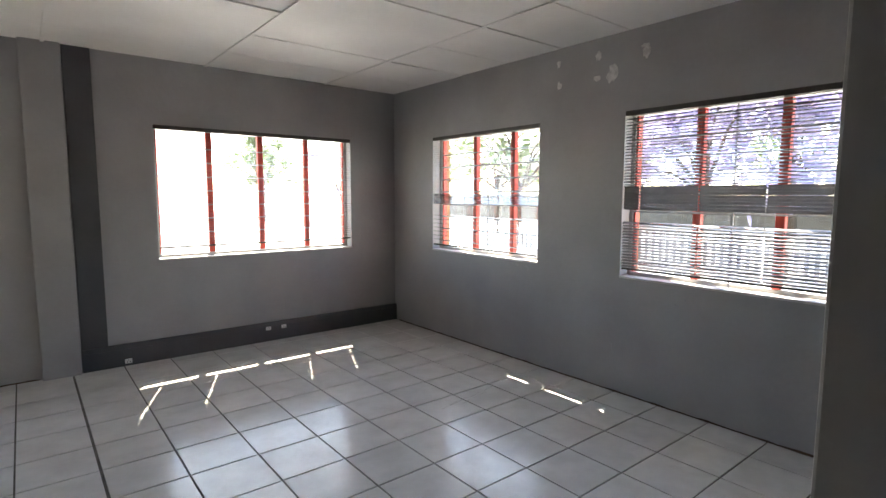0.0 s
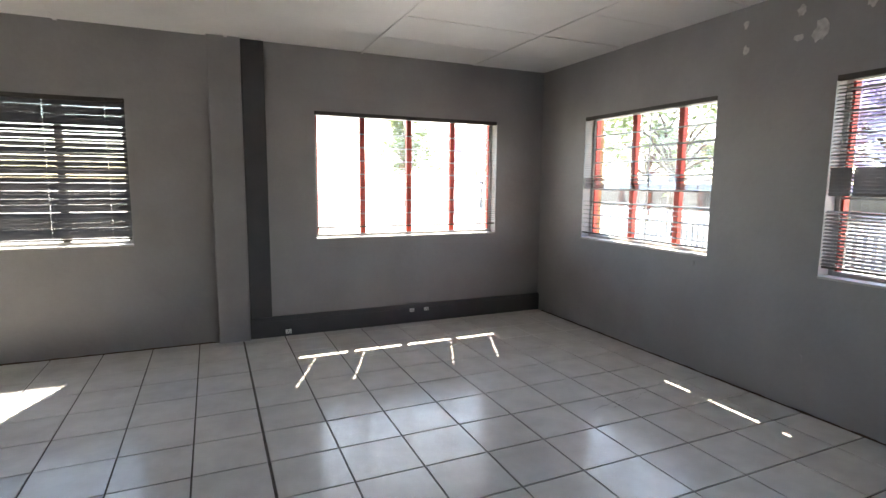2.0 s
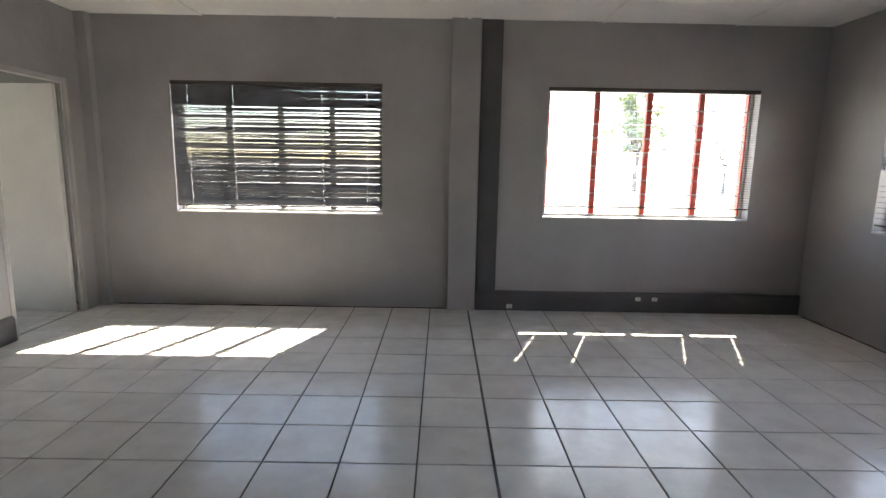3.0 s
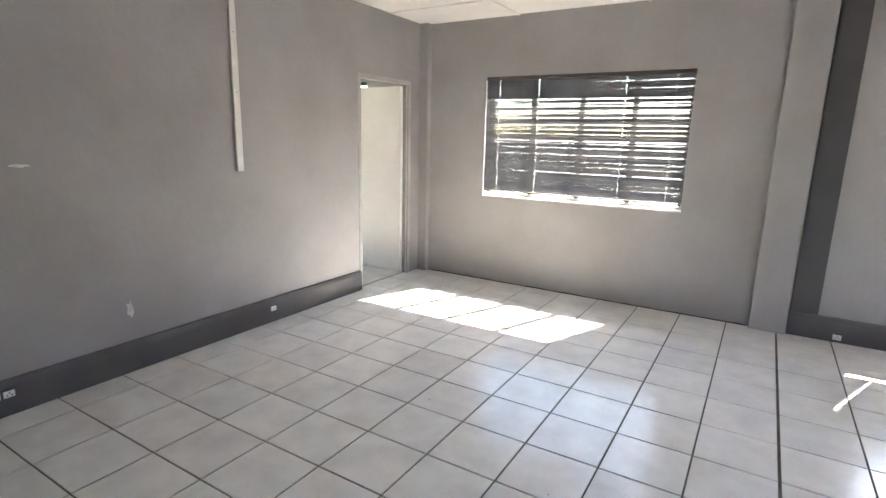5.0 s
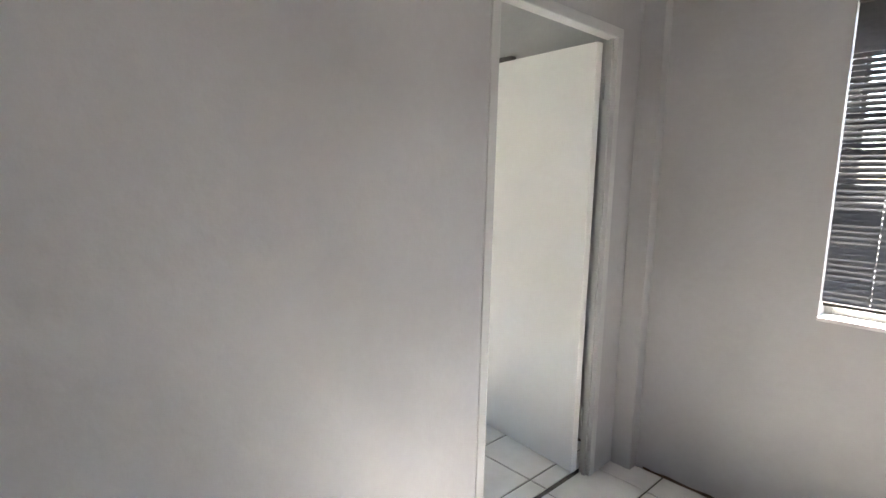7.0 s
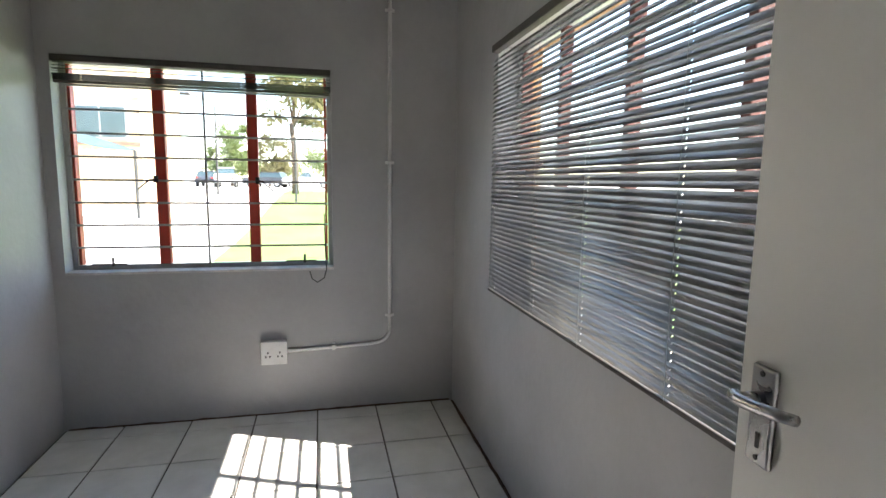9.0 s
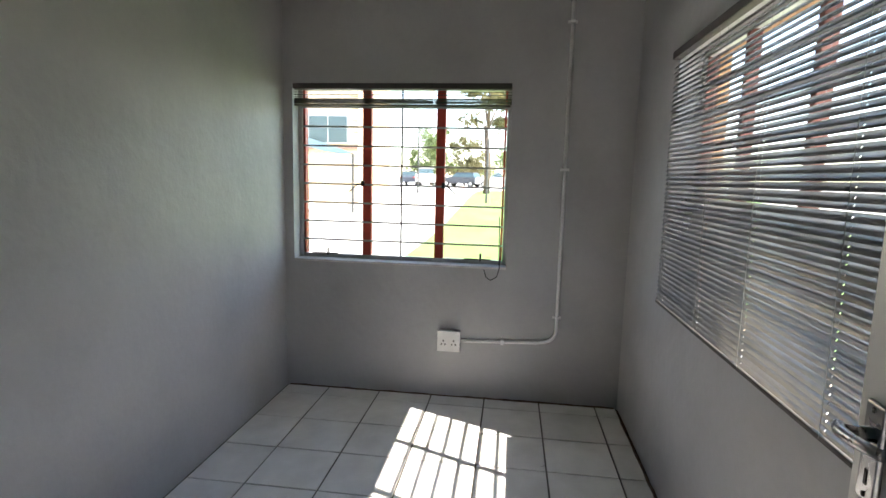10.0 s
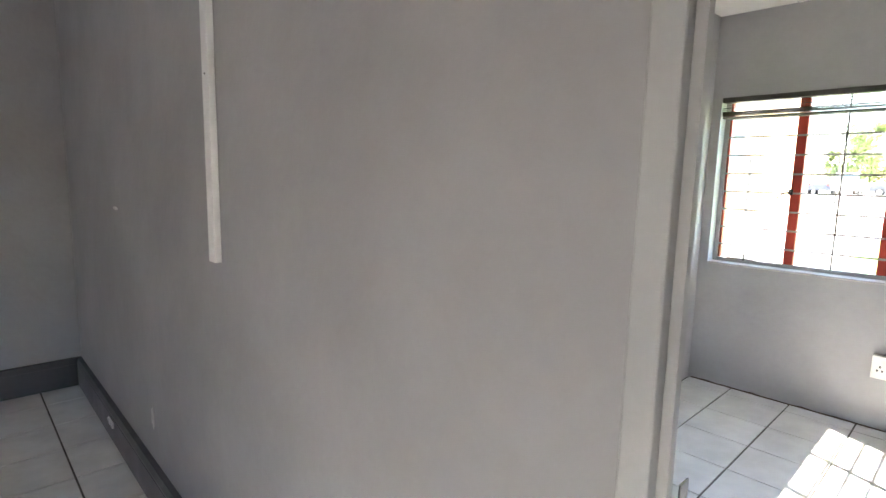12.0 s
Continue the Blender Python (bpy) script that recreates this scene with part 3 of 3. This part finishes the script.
for y, z, w, h, k in ((-1.95, 0.86, 0.10, 0.03, 60), (-2.08, 0.845, 0.07, 0.05, 61), (-1.6, 0.87, 0.05, 0.02, 62), (-3.42, 0.74, 0.06, 0.03, 63), (-3.5, 0.78, 0.03, 0.02, 64), (-2.95, 0.35, 0.03, 0.05, 65)):
    flake("plaster_crack", pose(0, y, z, 0, 0, -90), w, h, M_WALL, "raised flaking plaster below the window", k, 0.005)
flake("dirt_clump", pose(-0.05, -2.2, 0.007, 90, 0, 0), 0.09, 0.07, M_DIRT, "brown rusty dirt at the foot of the wall", 12, 0.012)
for x, y, s in ((-1.1, -2.42, 21), (-0.8, -2.38, 22), (-0.95, -2.44, 23)):
    flake("scuff", pose(x, y, 0.0065, 90, 0, 12), 0.34, 0.012, M_DIRT, "thin brown scrape across the floor tiles", s, 0.0006)
rnd = random.Random(31)
for k in range(14):
    x, y = (rnd.uniform(-6, -0.5), rnd.uniform(-3.6, -0.4)) if k < 11 else (rnd.uniform(-9.7, -8), rnd.uniform(-2, -0.4))
    flake("grit", pose(x, y, 0.0065, 90, 0, rnd.uniform(0, 180)), rnd.uniform(0.012, 0.03), rnd.uniform(0.008, 0.015), M_DIRT, "speck of dark grit on the floor tiles", 40 + k, 0.003)



def grime_line(m, length, label, seed):
    """An uneven dark line of dirt where floor and wall meet: x along the wall, y into the room."""
    rnd = random.Random(seed)
    n = int(length / 0.06)
    bm = bmesh.new()
    rows = []
    for k in range(n + 1):
        x, h, d = length * k / n, rnd.uniform(0.004, 0.012), rnd.uniform(0.01, 0.018)
        rows.append([bm.verts.new(p) for p in ((x, 0.001, 0.003), (x, 0.001, h + 0.005), (x, 0.004, h), (x, d, 0.0075), (x, d, 0.003))])
    for a, b in zip(rows, rows[1:]):
        for q in range(5):
            bm.faces.new((a[q], a[(q + 1) % 5], b[(q + 1) % 5], b[q]))
    bm.faces.new(rows[0]), bm.faces.new(rows[-1])
    return solid("trim", bm, M_DIRT, label, "grime", kind="structure", at=m)


grime_line(pose(-0.0005, -0.05, 0, 0, 0, 90) @ pose(-4.9, 0, 0), 4.85, "dark dirt line along the foot of the wall", 71)
grime_line(pose(-3.4, -0.0005, 0, 0, 0, 180), 3.15, "dark dirt line along the foot of the wall", 72)
grime_line(pose(WEST + 0.0005, -0.02, 0, 0, 0, -90), 2.24, "dark dirt line along the foot of the office wall", 73)
grime_line(pose(-6.8, -0.0005, 0, 0, 0, 180), 3.34, "dark dirt line along the foot of the office wall", 74)

# ---- outside ----
def ground_height(x, y):
    """Level round the building, rising gently to the car park in the west."""
    s = min(1.0, max(0.0, (-x - 18) / 22))
    return -0.15 + 0.85 * s * s * (3 - 2 * s)


def sheet(x0, x1, y0, y1, nx, ny, lift=0.0):
    bm = bmesh.new()
    g = [[bm.verts.new((x0 + (x1 - x0) * i / nx, y0 + (y1 - y0) * j / ny, ground_height(x0 + (x1 - x0) * i / nx, 0) + lift)) for j in range(ny + 1)] for i in range(nx + 1)]
    for i in range(nx):
        for j in range(ny):
            bm.faces.new((g[i][j], g[i + 1][j], g[i + 1][j + 1], g[i][j + 1]))
    return bm


solid("ground", sheet(-900, 900, -900, 900, 900, 2), M_PAVE, "pale sunlit concrete yard around the building", "ground", kind="structure")
solid("lawn", sheet(-44, -10.7, -2.9, 12, 60, 2, 0.02), M_GRASS, "bright green mown lawn beside the yard", "lawn", kind="structure")


bm = boxed(8.2, 60, -40, 40, -0.149, -0.135)
solid("road", bm, M_ASPHALT, "grey asphalt road beyond the fence", "road", kind="structure")
th = thing("boundary_wall", pose(24, -30, -0.14), "beige plastered boundary wall with a coping", "wall")
part("panel", boxed(0, 0.2, 0, 60, 0, 1.5), M_BOUND, th)
part("coping", boxed(-0.04, 0.24, 0, 60, 1.502, 1.58, bevel=0.01), M_BOUND, th)


def tree(m, height, spread, leaf_mat, label, seed, leaves=2600, leaf=0.16, bare=0.35, name="tree", clumps=26):
    """A tapered trunk with limbs and a crown of many small leaves in uneven clumps."""
    rnd = random.Random(seed)
    th = thing(name, m, label, "tree")
    bm = bmesh.new()
    fork = height * bare
    tube(bm, [(0, 0, -0.1), (rnd.uniform(-.1, .1), rnd.uniform(-.1, .1), fork * 0.5), (rnd.uniform(-.2, .2), rnd.uniform(-.2, .2), fork)], height * 0.028, 9, height * 0.018)
    centres = []
    for k in range(clumps):
        a, q = rnd.uniform(0, math.tau), rnd.random()
        r = spread * (0.15 + 0.85 * math.sqrt(rnd.random())) * (1 - 0.5 * q * q)
        c = Vector((r * math.cos(a), r * math.sin(a), fork + (height - fork) * (0.05 + 0.95 * q)))
        centres.append((c, spread * rnd.uniform(0.16, 0.34)))
        if k % 3 == 0:
            tube(bm, [(0, 0, fork * 0.95), (c.x * 0.4, c.y * 0.4, fork + (c.z - fork) * 0.55), c], height * 0.012, 6, height * 0.003)
    part("trunk", bm, M_BARK, th, smooth=True)
    verts, faces = [], []
    for k in range(leaves):
        c, r = rnd.choice(centres)
        d = Vector((rnd.gauss(0, 1), rnd.gauss(0, 1), rnd.gauss(0, 0.8))) * r * 0.55
        p = c + d
        u = Vector((rnd.gauss(0, 1), rnd.gauss(0, 1), rnd.gauss(0, 1))).normalized()
        v = u.orthogonal().normalized()
        s = leaf * rnd.uniform(0.6, 1.4)
        i = len(verts)
        verts += [p - u * s, p + v * s * 0.45, p + u * s, p - v * s * 0.45]
        faces.append((i, i + 1, i + 2, i + 3))
    me = bpy.data.meshes.new("crown")
    me.from_pydata([tuple(v) for v in verts], [], faces)
    me.materials.append(leaf_mat)
    crown = new("crown", me)
    crown.parent = th
    return th


def on_ground(x, y, rz=0):
    return pose(x, y, ground_height(x, y), 0, 0, rz)


# trees seen through the east and north windows
tree(on_ground(11, 1.5), 5.2, 2.8, M_JAC, "jacaranda tree in full violet blossom", 1, 4200, 0.2)
tree(on_ground(14, -3.0), 5.6, 3.2, M_JAC, "jacaranda tree in full violet blossom", 2, 4200, 0.2)
tree(on_ground(15, 7.5), 6.5, 3.0, M_LEAF, "leafy green tree beyond the fence", 3, 2000)
tree(on_ground(17, -7.5), 7.0, 2.6, M_LEAF, "tall green tree beyond the fence", 4, 2000)
tree(on_ground(21, 2.5), 7.0, 3.4, M_LEAF, "broad green tree beyond the fence", 5, 2000)
tree(on_ground(12, 24), 4.2, 3.6, M_JAC, "jacaranda tree in violet blossom", 6, 2800)
tree(on_ground(8.2, 27), 6.0, 1.9, M_LEAF, "leafy green tree across the yard", 7, 2600)
tree(on_ground(9.5, 6.8), 5.4, 2.4, M_LEAF, "leafy green tree beside the fence", 14, 1700)
tree(on_ground(12.5, 11), 5.8, 2.8, M_LEAF, "leafy green tree beside the fence", 15, 1700)
# trees of the car park
tree(on_ground(-66, -9.9), 6.0, 2.7, M_LEAF, "round green tree behind the parked cars", 9, 3200, 0.2, 0.22)
tree(on_ground(-67, -6.2), 5.2, 2.6, M_DRY, "olive coloured tree behind the parked cars", 10, 2600, 0.2, 0.2)
tree(on_ground(-72, -1.2), 3.6, 4.6, M_LEAF, "low green trees behind the parked cars", 11, 2600, 0.2, 0.15)
tree(on_ground(-37, -2.2), 7.0, 1.9, M_DRY, "tall tree with a bare trunk and drooping leaves", 12, 1100, 0.2, 0.55, clumps=14)
tree(on_ground(-39, -0.4), 6.6, 1.6, M_DRY, "tall tree with a bare trunk and drooping leaves", 13, 900, 0.2, 0.55, clumps=12)


def palisade(x, y0, y1):
    th = thing("palisade_fence", pose(x, y0, -0.15), "white painted palisade fence across the yard", "fence")
    n = int((y1 - y0) / 0.15)
    me = None
    for k in range(n):
        if me is None:
            bm = boxed(-0.012, 0.012, -0.035, 0.035, 0.05, 0.95)
            a = [v for v in bm.verts if v.co.z > 0.9]
            top = [bm.verts.new((0, 0, 1.02))]
            me = mesh_of("pale", bm, M_FENCE)
        p = new("pale", me)
        p.parent = th
        p.matrix_basis = pose(0, 0.15 * k, 0)
    for z in (0.25, 0.75):
        part("rail", boxed(0.013, 0.04, 0, y1 - y0, z, z + 0.05), M_FENCE, th)


palisade(6.6, -7, 9)


def car(m, paint, label, tall=1.5, length=4.2, pickup=False):
    """A parked car: lofted body, glass house, four wheels with rims, lamps."""
    th = thing("parked_car", m, label, "car", "parked cars")
    bm = bmesh.new()
    prof = [(-2.1, 0.35), (-2.1, 0.85), (-1.95, 0.95), (-0.9, 1.0), (1.9, 1.0), (2.05, 0.85), (2.1, 0.35)]
    prof = [(x * length / 4.2, z * tall / 1.5) for x, z in prof]
    ends = [[bm.verts.new((x, y, z)) for x, z in prof] for y in (-0.86, 0.86)]
    for k in range(len(prof)):
        j = (k + 1) % len(prof)
        bm.faces.new((ends[0][k], ends[0][j], ends[1][j], ends[1][k]))
    bm.faces.new(ends[0]), bm.faces.new(ends[1])
    bmesh.ops.bevel(bm, geom=list(bm.edges), offset=0.05, segments=2, affect="EDGES")
    part("body", bm, paint, th, smooth=False)
    rear = 0.3 if pickup else 1.7
    lo = [(-0.9, -0.8), (rear, -0.8), (rear, 0.8), (-0.9, 0.8)]
    hi = [(-0.35, -0.66), (rear - 0.25, -0.66), (rear - 0.25, 0.66), (-0.35, 0.66)]
    bm = bmesh.new()
    a = [bm.verts.new((x, y, tall * 0.66)) for x, y in lo]
    b = [bm.verts.new((x, y, tall * 0.95)) for x, y in hi]
    for k in range(4):
        bm.faces.new((a[k], a[(k + 1) % 4], b[(k + 1) % 4], b[k]))
    bm.faces.new(a), bm.faces.new(b)
    part("windows", bm, M_DGLASS, th, "dark car glass")
    part("car_roof", boxed(-0.4, rear - 0.22, -0.68, 0.68, tall * 0.95 + 0.002, tall, bevel=0.02), paint, th)
    for x in (-1.3, 1.3):
        for y in (-0.8, 0.8):
            wh = part("wheel", disc_prism(bmesh.new(), (x * length / 4.2, y, 0.32), (0, 1, 0), 0.32, 0.2, 20), M_TYRE, th)
            part("rim", disc_prism(bmesh.new(), (x * length / 4.2, y + math.copysign(0.105, y), 0.32), (0, 1, 0), 0.19, 0.02, 16), M_STEEL, wh)
    for y in (-0.65, 0.65):
        part("tail_lamp", boxed(2.06 * length / 4.2, 2.13 * length / 4.2, y - 0.1, y + 0.1, 0.75, 0.88), M_RED, th)
        part("headlight", boxed(-2.13 * length / 4.2, -2.06 * length / 4.2, y - 0.14, y + 0.14, 0.62, 0.76), M_WHITE, th)
    return th


car(on_ground(-57.7, -9.1, 5), M_CARW, "white double-cab vehicle parked across the yard", 1.75, 4.6)
car(on_ground(-59, -5.7, 70), M_CARB, "dark blue car parked across the yard", 1.42)
car(on_ground(-57.7, -1.9, 85), M_CARW, "white pickup parked beside the blue car", 1.5, 4.6, True)
car(on_ground(-62, -11.4, 0), M_CARB, "dark car parked under the tree", 1.45)

# brick building across the yard with one upper window
th = thing("brick_building", on_ground(-29, -13), "two-storey yellow face brick building across the yard", "building")
part("wall", boxed(-6, 0, -9, 5.6, -0.2, 7.2), M_BRICK, th)
part("roof", boxed(-6.4, 0.4, -9.4, 6.0, 7.2, 7.5), M_ROOF, th)
win = part("window", boxed(0.001, 0.05, 2.5, 5.2, 2.6, 3.8), M_STEEL, th)
for k in range(3):
    part("pane", boxed(0.051, 0.06, 2.56 + 0.87 * k, 3.38 + 0.87 * k, 2.65, 3.75), M_DGLASS, win)
part("plinth_band", boxed(0.001, 0.06, -9, 5.6, 2.36, 2.48), M_ROOF, th)
me = None
for k in range(14):
    if me is None:
        me = mesh_of("corner_brick", boxed(-0.2, 0.03, -0.24, 0.03, 0, 0.2, bevel=0.01), M_BRICK)
    q = new("corner_brick", me)
    q.parent = th
    q.matrix_basis = pose(0.0, 5.6, 0.1 + 0.5 * k)

# carport with shade cloth
th = thing("shade_carport", on_ground(-21.5, -6.7), "teal shade cloth carport on thin steel poles", "carport")
for x, y, h in ((0, 0, 2.42), (0, -5, 3.7), (-4.5, 0, 2.42), (-4.5, -5, 3.7)):
    part("pole", tube(bmesh.new(), ((x, y, -0.1), (x, y, h)), 0.05, 8), M_POLE, th)
bm = bmesh.new()
g = []
for i in range(7):
    row = []
    for j in range(7):
        u, v = i / 6, j / 6
        sag = 0.3 * (u * (1 - u) + v * (1 - v))
        row.append(bm.verts.new((-4.5 * u, -5 * v, 2.42 + 1.28 * v + 0.2 * math.sin(math.pi * v) - sag)))
    g.append(row)
for i in range(6):
    for j in range(6):
        bm.faces.new((g[i][j], g[i + 1][j], g[i + 1][j + 1], g[i][j + 1]))
ex = bmesh.ops.extrude_face_region(bm, geom=list(bm.faces))
bmesh.ops.translate(bm, vec=(0, 0, 0.02), verts=[v for v in ex["geom"] if isinstance(v, bmesh.types.BMVert)])
part("shade_cloth", bm, M_SAIL, th, "sagging teal shade cloth", smooth=True)

th = thing("street_lamp", on_ground(-36, -6.0), "thin grey street lamp with a bent arm", "street lamp")
part("pole", tube(bmesh.new(), ((0, 0, -0.1), (0, 0, 4.4)), 0.06, 8, 0.04), M_POLE, th)
part("arm", tube(bmesh.new(), ((0, 0, 4.4), (0, -0.5, 4.8), (0, -1.2, 5.0)), 0.035, 6), M_POLE, th)
part("lamp_head", boxed(-0.12, 0.12, -1.7, -1.15, 4.94, 5.08, bevel=0.03), M_POLE, th)
th = thing("sign_post", on_ground(-31, -1.9), "thin grey post standing at the lawn edge", "post")
part("post", tube(bmesh.new(), ((0, 0, -0.1), (0, 0, 2.9)), 0.05, 8), M_POLE, th)

# ---- floors: glazed tiles on one grid through both rooms ----
TILE_MESH = {}


def tile_mesh(w, d):
    key = (round(w, 3), round(d, 3))
    if key not in TILE_MESH:
        bm = bmesh.new()
        c = 0.0018
        lo = [bm.verts.new((x, y, 0.0)) for x, y in ((0, 0), (w, 0), (w, d), (0, d))]
        hi = [bm.verts.new((x, y, 0.006)) for x, y in ((c, c), (w - c, c), (w - c, d - c), (c, d - c))]
        mid = [bm.verts.new((x, y, 0.0048)) for x, y in ((0, 0), (w, 0), (w, d), (0, d))]
        bm.faces.new(hi)
        for k in range(4):
            j = (k + 1) % 4
            bm.faces.new((lo[k], lo[j], mid[j], mid[k]))
            bm.faces.new((mid[k], mid[j], hi[j], hi[k]))
        TILE_MESH[key] = mesh_of("tile", bm, M_TILE)
    return TILE_MESH[key]


def tiled_floor(name, x0, x1, y0, y1, label, rnd, GX, GY, PX, PY, wide=False):
    base = solid(name, boxed(x0, x1, y0, y1, -0.12, 0.0), M_GROUT, label, "floor", kind="structure")
    g = 0.0044
    i0, i1 = math.floor((x0 - GX) / PX), math.ceil((x1 - GX) / PX)
    j0, j1 = math.floor((y0 - GY) / PY), math.ceil((y1 - GY) / PY)
    for i in range(i0, i1):
        for j in range(j0, j1):
            gl = g + (0.003 if wide and i == 0 else 0)
            gr = g + (0.003 if wide and i == -1 else 0)
            a, b = max(x0 + 0.013, GX + i * PX + gl), min(x1 - 0.013, GX + (i + 1) * PX - gr)
            c, d = max(y0 + 0.013, GY + j * PY + g), min(y1 - 0.013, GY + (j + 1) * PY - g)
            if b - a < 0.02 or d - c < 0.02:
                continue
            t = new("tile", tile_mesh(b - a, d - c))
            t.parent = base
            t.matrix_basis = pose(a, c, 0.0 + rnd.uniform(0, 0.0006), rnd.uniform(-0.08, 0.08), rnd.uniform(-0.08, 0.08), 0)


tiled_floor("floor", PX1 - 0.06, 0, BACK - 0.05, 0, "cream glazed floor tiles with dark grout lines", random.Random(5), -3.185, -1.588, 0.3625, 0.352, True)
tiled_floor("floor_office", WEST, PX1 - 0.06, SOUTH, 0, "cream glazed office floor tiles with dark grout lines", random.Random(6), -9.32, -0.145, 0.352, 0.365)
solid("floor_lobby", boxed(PX1, 0, BACK - 1.6, BACK - 0.05, -0.12, 0.004), M_TILE, "plain tiled lobby floor behind the entrance", "floor", kind="structure")
